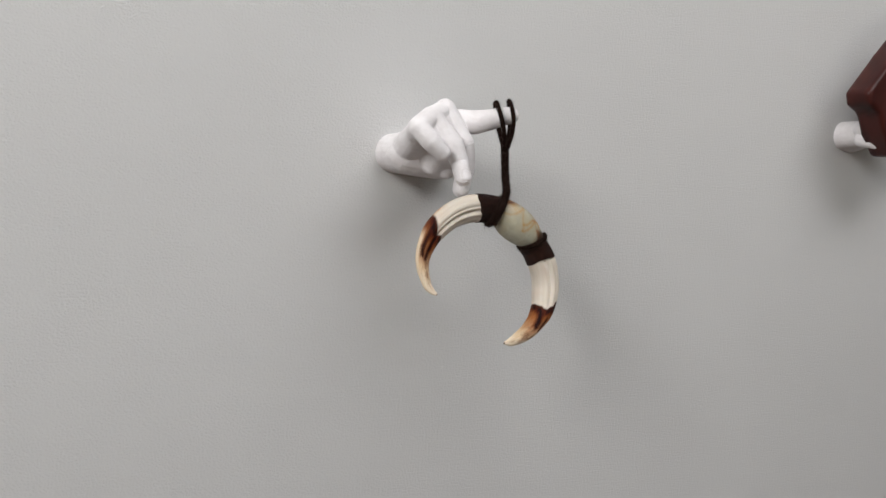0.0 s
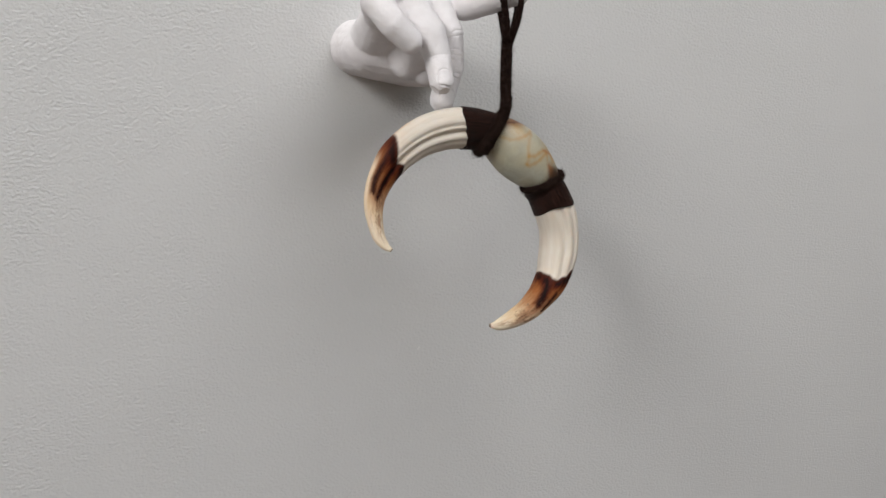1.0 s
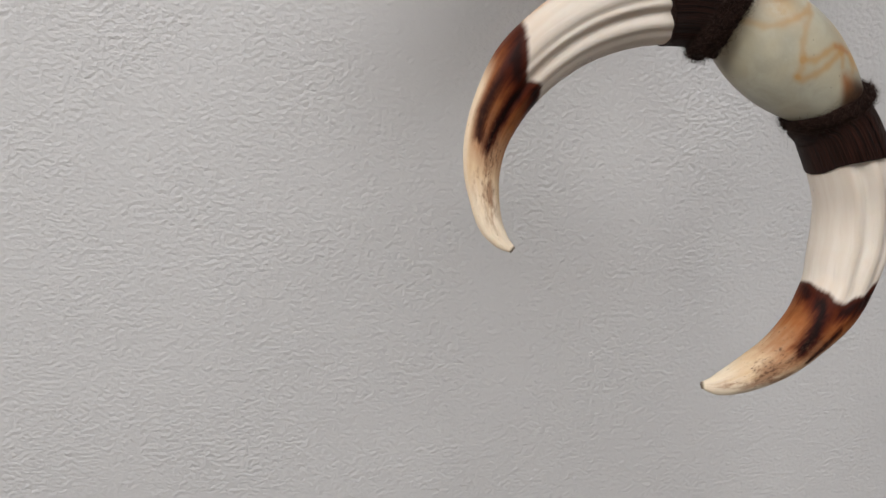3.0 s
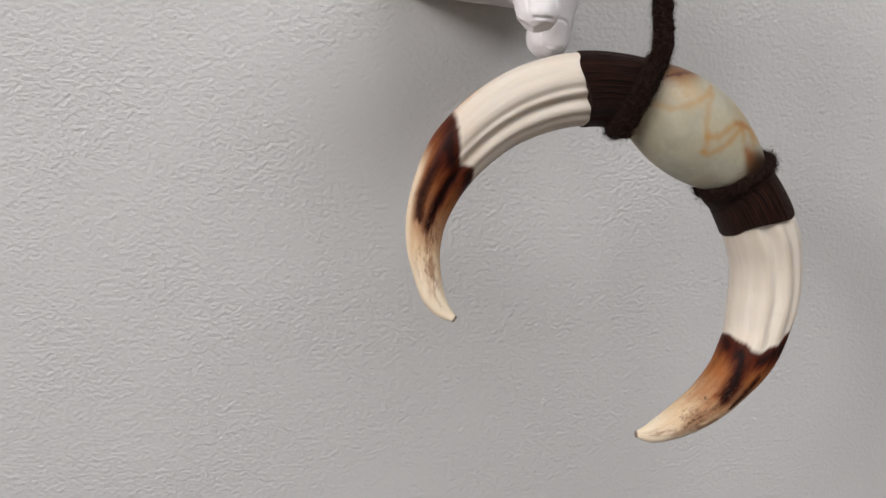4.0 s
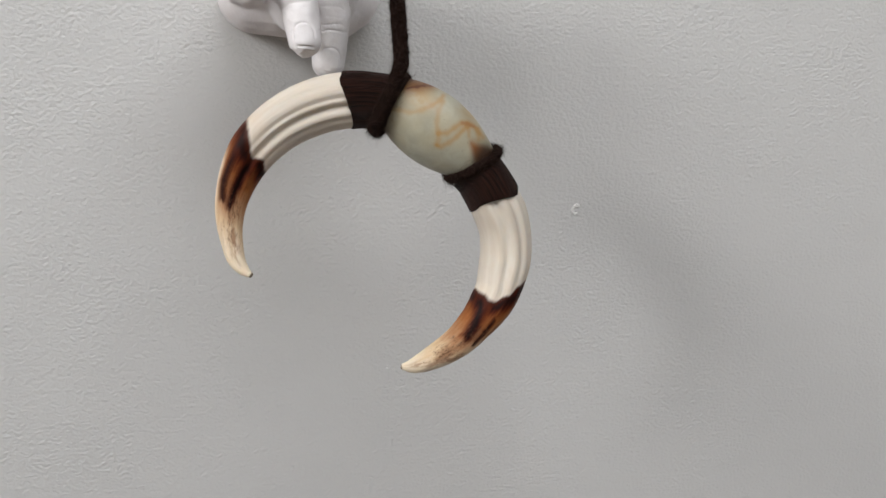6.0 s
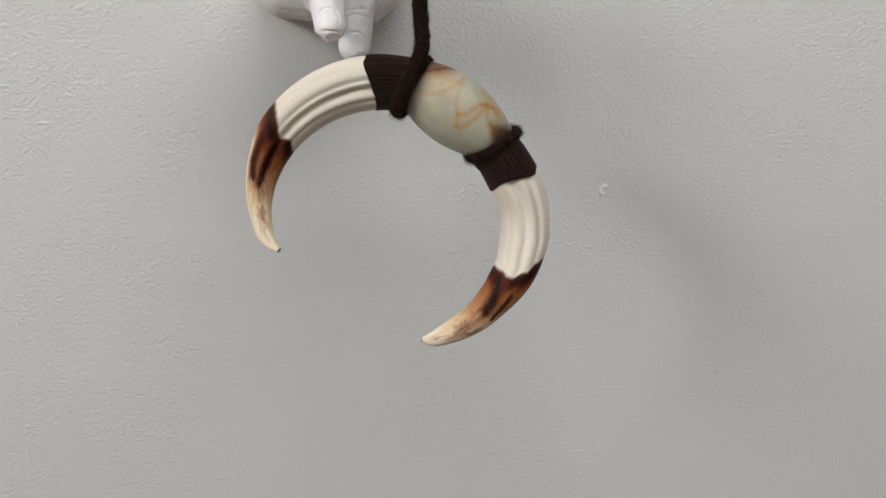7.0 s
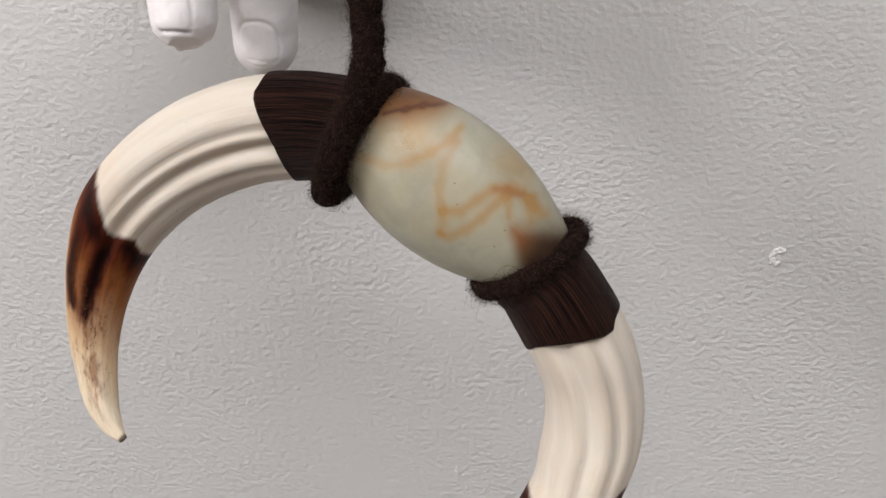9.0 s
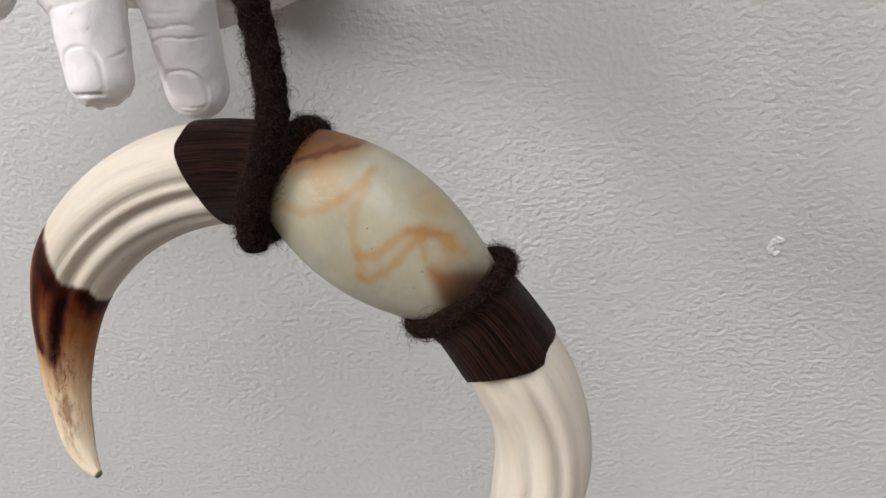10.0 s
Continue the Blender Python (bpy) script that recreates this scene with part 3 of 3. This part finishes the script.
# index, middle, ring, little finger, thumb
limb(bm, [(-40, -64, 154, 12), (-16, -82, 152.8, 12.4), (-4, -96, 157, 10.6), (4, -106, 161, 9.4), (9, -111, 162, 8.2)], AT)
limb(bm, [(-48, -76, 163, 11), (-29, -88, 130, 10.2), (-24.5, -87.5, 107, 9.5), (-26.4, -84, 83.6, 8.7)], AT)
limb(bm, [(-70, -88, 152, 11.5), (-49, -99, 128, 11.2), (-41.5, -101, 112, 9.4), (-39.2, -108.3, 95.2, 8.3)], AT)
limb(bm, [(-89, -99, 141, 10.2), (-78, -107, 128, 9.8), (-65, -107, 118.5, 8.6)], AT)
limb(bm, [(-10, -18, 119, 18), (-12, -44, 113, 14), (-28, -55, 103, 10)], AT)
cast = cast_mesh("plaster_cast", bm, 0.00055, 26)
engrave(
    cast,
    [((-26.2, -93, 85.2), (0.0, 0.12, -1), (0.0, -1, 0.1), 5.5, 6.4, 0.3), ((-40.2, -117.2, 98.2), (0.1, -0.3, -1), (-0.1, -1, 0.3), 5.2, 6.6, 1.0)],
    [((-25, -97, 100.5), (0, 0.1, 1), (0, -1, 0), 9, 0.6, 0.3), ((-25, -97, 103.5), (0, 0.1, 1), (0, -1, 0), 8, 0.4, 0.3),
     ((-42, -110, 113.5), (-0.2, 0.1, 1), (0, -1, 0), 8, 0.35, 0.35), ((-25, -97, 107), (0, 0.1, 1), (0, -1, 0), 7, 0.25, 0.4), ((-25, -97, 112), (0.1, 0.1, 1), (0, -1, 0), 8, 0.3, 0.35), ((-25, -97, 115.5), (-0.1, 0.1, 1), (0, -1, 0), 8, 0.35, 0.35), ((-26, -97, 119), (0, 0.1, 1), (0, -1, 0), 8, 0.3, 0.4), ((-27, -98, 132), (-0.4, 0.1, 1), (0, -1, 0), 9, 0.4, 0.5),
     ((-28, -98, 128), (-0.4, 0.1, 1), (0, -1, 0), 9, 0.35, 0.5)],
    [((-38.2, -114.5, 90.8), (0.12, -0.5, -0.86)), ((-33.0, -111.5, 90.6), (0.6, -0.1, -0.8)), ((-43.2, -112.5, 90.0), (-0.6, -0.1, -0.7))],
)
tagged(new("plaster_cast", cast), "matt white plaster cast of a pointing hand fixed to the wall", "plaster cast")

# ---- the second plaster cast and what hangs from it ----
FAR = (0.669, 0, 1.60)
bm = bmesh.new()
hull(bm, [(6, 10, 2, 21), (30, 10, 2, 25), (12, -50, 9, 17)], FAR)
limb(bm, [(-6, -40, 12, 12), (-14, -62, 9, 10.5), (-12, -78, -4, 9)], FAR)
limb(bm, [(-8, -44, -4, 11), (-13, -64, -8, 9), (-4, -80, -13, 8)], FAR)
limb(bm, [(6, -52, 14, 13), (0, -78, 8, 11), (8, -92, -10, 10)], FAR)
limb(bm, [(20, -50, 16, 13), (50, -80, 16, 10), (80, -100, 20, 9)], FAR)
other = cast_mesh("plaster_cast", bm, 0.0012, 6)
engrave(
    other,
    [],
    [((655, -74, 206), (0.2, 0, 1), (-0.5, -1, 0), 14, 2.6, 1.8), ((660, -72, 196), (0.5, 0, 1), (-0.4, -1, -0.2), 12, 2.2, 1.6), ((652, -60, 213), (0.6, 0.3, 1), (-0.8, -0.6, 0.3), 12, 1.8, 2.0)],
)
tagged(new("plaster_cast", other), "matt white plaster cast of a bent hand fixed to the wall", "plaster cast")


def carved_block():
    outline = [(-0.05, 0.004), (0.0, 0.062), (0.055, 0.122), (0.11, 0.14), (0.145, 0.05), (0.12, -0.03), (0.06, -0.075), (0.022, -0.078), (-0.004, -0.05), (-0.02, -0.022), (-0.043, -0.012)]
    bm = bmesh.new()
    front = [bm.verts.new((x, -0.02, z)) for x, z in outline]
    face = bm.faces.new(front)
    got = bmesh.ops.extrude_face_region(bm, geom=[face])
    bmesh.ops.translate(bm, vec=(0, 0.04, 0), verts=[g for g in got["geom"] if isinstance(g, bmesh.types.BMVert)])
    bmesh.ops.recalc_face_normals(bm, faces=bm.faces)
    bmesh.ops.bevel(bm, geom=bm.edges[:], offset=0.008, segments=4, profile=0.6, affect="EDGES")
    me = bpy.data.meshes.new("carved_pendant")
    bm.to_mesh(me)
    bm.free()
    me.polygons.foreach_set("use_smooth", [True] * len(me.polygons))
    me.materials.append(LACQUER)
    return me


block = new("carved_pendant", carved_block())
block.matrix_world = pose(0.643, -0.075, 1.650)
tagged(block, "dark red lacquered carved pendant hung on a plaster cast", "pendant")

# ---- the necklace ----
necklace = new("tusk_necklace")
tagged(necklace, "crescent necklace of two scorched tusks, agate bead and dark wool cord", "necklace")

LEFT = [(-4.4, -105.1, 66.2, 13.7), (-19.0, -103.6, 66.0, 14.8), (-31.0, -102.4, 63.4, 14.8), (-43.2, -102.3, 58.5, 14.4), (-54.5, -103.2, 51.3, 13.6), (-65.0, -103.9, 41.0, 12.6),
        (-72.1, -104.7, 28.7, 10.5), (-76.5, -106.1, 15.9, 8.5), (-77.8, -109.3, 5.5, 7.0), (-77.0, -113.2, -3.2, 5.7), (-74.9, -117.6, -11.8, 4.6), (-71.2, -121.4, -16.9, 3.0), (-67.2, -124.2, -19.4, 1.2)]
RIGHT = [(50.3, -115.3, 28.8, 14.3), (59.5, -117.8, 13.1, 15.7), (63.4, -119.2, 1.2, 15.2), (64.1, -121.1, -10.4, 15.0), (62.3, -123.9, -19.8, 14.4), (59.0, -127.5, -29.4, 12.9), (53.5, -131.4, -37.1, 11.9),
         (46.6, -134.0, -45.0, 10.2), (36.8, -135.8, -54.3, 8.7), (24.7, -137.2, -61.2, 6.9), (14.0, -137.6, -65.6, 4.4), (7.1, -136.8, -66.4, 1.3)]
FLUTES_A = [(76, 6, 0.09, 0.6), (102, 12, 0.2, 0.74), (48, 5, 0.03, 0.55), (135, 8, 0.05, 0.7), (-80, 14, 0.1, 0.6), (90, 30, 0.05, 1.2)]
FLUTES_B = [(68, 7, 0.08, 0.6), (99, 10, 0.14, 0.65), (45, 6, 0.04, 0.6), (-80, 14, 0.1, 0.6), (88, 34, 0.04, 1.2)]
(pts, faces, uvs), _ = horn(LEFT, 150, 96, FLUTES_A, 0.7975, 22.1)
part("tusk", mesh_from("tusk", pts, faces, TUSK_A, uvs), necklace, "short cream ivory tusk with scorched brown tip")
(pts, faces, uvs), _ = horn(RIGHT, 150, 96, FLUTES_B, 0.8246, 63.9)
part("tusk", mesh_from("tusk", pts, faces, TUSK_B, uvs), necklace, "broad cream ivory tusk with pitted brown tip")


def scallop(rim):
    """The collar's rim follows the tusk's flutes. rim: rows of an angle and how far the rim is pushed along there, in mm."""
    where, push = np.array(rim, float).T

    def wave(angle, v):
        turn = (np.degrees(angle) + 90) % 360 - 90
        return np.clip((v - 0.25) / 0.7, 0, 1) * np.interp(turn, where, push)[None] / 1000

    return wave


def ribbing(seed, strong):
    """Fine lengthwise grooves cut into the wood; strong: the angle round which they are deep, and how far they reach."""
    some = np.random.default_rng(seed)
    lines = [(some.uniform(-np.pi, np.pi), some.uniform(0.008, 0.016), some.uniform(0.35, 1.0), some.uniform(-0.03, 0.03)) for _ in range(190)]

    def relief(angle, v):
        out = np.zeros(np.broadcast(angle, v).shape)
        for at, wide, deep, slant in lines:
            gap = (angle - at - slant * v + np.pi) % (2 * np.pi) - np.pi
            out -= 0.011 * deep * np.exp(-((gap / wide) ** 2))
        reach = np.exp(-((((np.degrees(angle) - strong[0] + 180) % 360 - 180) / strong[1]) ** 2))
        return np.maximum(out, -0.02) * (0.25 + 0.75 * reach)

    return relief


COLLAR_A = [(8.8, -107.1, 64.3, 14.4), (2.0, -106.0, 65.5, 14.7), (-4.4, -105.1, 66.2, 14.9), (-12.0, -104.2, 66.5, 15.2), (-18.4, -103.6, 66.1, 15.4), (-19.1, -103.6, 66.0, 14.7)]
RIM_A = [(-90, 0.0), (0, 0.3), (16, 0.4), (26, 0.9), (34, 1.9), (42, 2.1), (55, 1.6), (72, 0.6), (84, -0.2), (97, -1.0), (116, -1.4), (150, -1.8), (200, -0.6), (270, 0.0)]
COLLAR_B = [(43.5, -112.8, 33.8, 14.6), (47.0, -114.1, 31.3, 15.2), (50.3, -115.3, 28.8, 15.7), (54.8, -116.6, 21.8, 16.1), (57.6, -117.3, 16.9, 16.2), (57.9, -117.4, 16.3, 15.5)]
RIM_B = [(-90, 0.0), (0, -1.2), (28, -1.6), (38, -1.0), (46, 0.6), (58, 0.4), (76, -0.9), (90, -1.8), (112, -2.6), (132, -2.4), (155, -0.8), (185, 0.0), (270, 0.0)]
for knots, rim, oval, seed, strong in ((COLLAR_A, RIM_A, (0.7975, 22.1), 3, (85, 75)), (COLLAR_B, RIM_B, (0.8246, 63.9), 4, (92, 45))):
    (pts, faces, uvs), _ = horn(knots, 36, 720, [], *oval, scallop(rim), ribbing(seed, strong))
    part("collar", mesh_from("collar", pts, faces, DARK_WOOD, uvs), necklace, "dark fibrous wooden collar")


def bead_mesh():
    rings, around = 90, 72
    x = np.linspace(-32, 32, rings)
    r = 18.9 * (1 - (x / 46.5) ** 2) ** 1.075
    r[0] = r[-1] = 4
    angle = np.arange(around) / around * 2 * np.pi
    c = np.stack([x, 0 * x, 0 * x], 1) / 1000
    pts, faces, uvs = tube(c, np.array([0, 1.0, 0]) * (r[:, None] * np.cos(angle) * 0.82 / 1000)[..., None], np.array([0, 0, 1.0]) * (r[:, None] * np.sin(angle) / 1000)[..., None])
    return mesh_from("bead", pts, faces, AGATE, uvs)


bead = part("bead", bead_mesh(), necklace, "milky green-grey agate bead with amber swirls")
bead.matrix_local = pose(0.0245, -0.1121, 1.4534, -7.7, 33.8, -13.8)

rng = np.random.default_rng(5)


def ring(name, centre, axis, tall, deep, thick, fibres, label):
    """A turn of yarn round the joint."""
    axis = unit(np.array(axis, float))
    face = unit(np.array([0, -1.0, 0]) - axis * -axis[1])
    side = np.cross(face, axis)
    turn = np.linspace(0, 2 * np.pi, 25)
    knots = [np.array(centre) / 1000 + (0, 0, 1.4) + (side * tall * math.cos(a) + face * deep * math.sin(a)) / 1000 for a in turn]
    (pts, faces, uvs), rows, one, two = strand(knots, thick / 1000, 150, 16, True, seed=len(knots))
    ob = part(name, mesh_from(name, pts, faces, WOOL, uvs), necklace, label)
    tagged(part("fuzz", fuzz(rows, one, two, thick / 1000, fibres, 0.010, rng), ob), kind="stuff")
    return ob


ring("cord_wrap", (3.0, -107.4, 64.6), (0.89, -0.32, -0.46), 14.8, 13.9, 3.5, 7000, "thick turn of dark brown wool yarn")
ring("cord_wrap", (45.8, -115.6, 35.6), (0.5, 0.0, -0.87), 14.3, 12.9, 2.5, 5000, "turn of dark brown wool yarn")


def cord(name, knots, thick, count, fibres, label):
    (pts, faces, uvs), rows, one, two = strand([np.array(k) / 1000 + (0, 0, 1.4) for k in knots], thick / 1000, count, 14, seed=count)
    ob = part(name, mesh_from(name, pts, faces, WOOL, uvs), necklace, label)
    tagged(part("fuzz", fuzz(rows, one, two, thick / 1000, fibres, 0.008, rng), ob), kind="stuff")


cord("cord", [(3.5, -113, 132), (4.5, -113, 122), (6, -113.5, 108), (6.8, -115, 96), (7.0, -118, 86), (3.6, -120.6, 76), (-2.2, -121.2, 63), (-5.4, -116.6, 52)], 3.8, 200, 8000, "hanging dark brown wool cord")
cord("cord_loop", [(2.5, -115, 126), (-1.5, -118, 142), (-6.5, -119, 156), (-9.5, -116, 167), (-6.5, -106, 173.5), (-1, -97, 168), (2, -99, 152), (3.5, -108, 134), (4, -113, 126)], 2.3, 170, 2200, "loop of dark brown wool cord over the finger")
cord("cord_loop", [(4.5, -115, 126), (5.5, -121, 142), (5.5, -122, 158), (4.5, -117, 172), (7, -108, 176.5), (12, -103, 168), (12, -106, 152), (8, -111, 136), (5.5, -113, 126)], 2.1, 170, 2200, "loop of dark brown wool cord over the finger")

# ---- marks on the wall ----
def flake(name, x, z, lumps, size, label):
    """A ragged dab: lumps along an open ring, fused into one body."""
    bm = bmesh.new()
    for k in range(lumps):
        a, d = 0.7 + 4.6 * k / lumps + rng.uniform(-0.25, 0.25), size * rng.uniform(0.5, 0.95)
        r = size * rng.uniform(0.1, 0.24)
        m = Matrix.LocRotScale((x + d * math.cos(a) * 0.7, -0.0002, z + d * math.sin(a)), Euler((0, rng.uniform(0, 3), 0)), (r * 1.3, r * 0.8, r * 0.8))
        bmesh.ops.create_icosphere(bm, subdivisions=2, radius=1, matrix=m)
    me = cast_mesh(name, bm, size * 0.045, 1)
    me.materials.append(FLAKE)
    tagged(new(name, me), label, "wall mark")


flake("filler_dab", 0.1442, 1.3846, 40, 0.0042, "small white dab of filler on the grey wall")
flake("filler_speck", 0.0182, 1.2765, 9, 0.0017, "tiny white speck of filler on the grey wall")
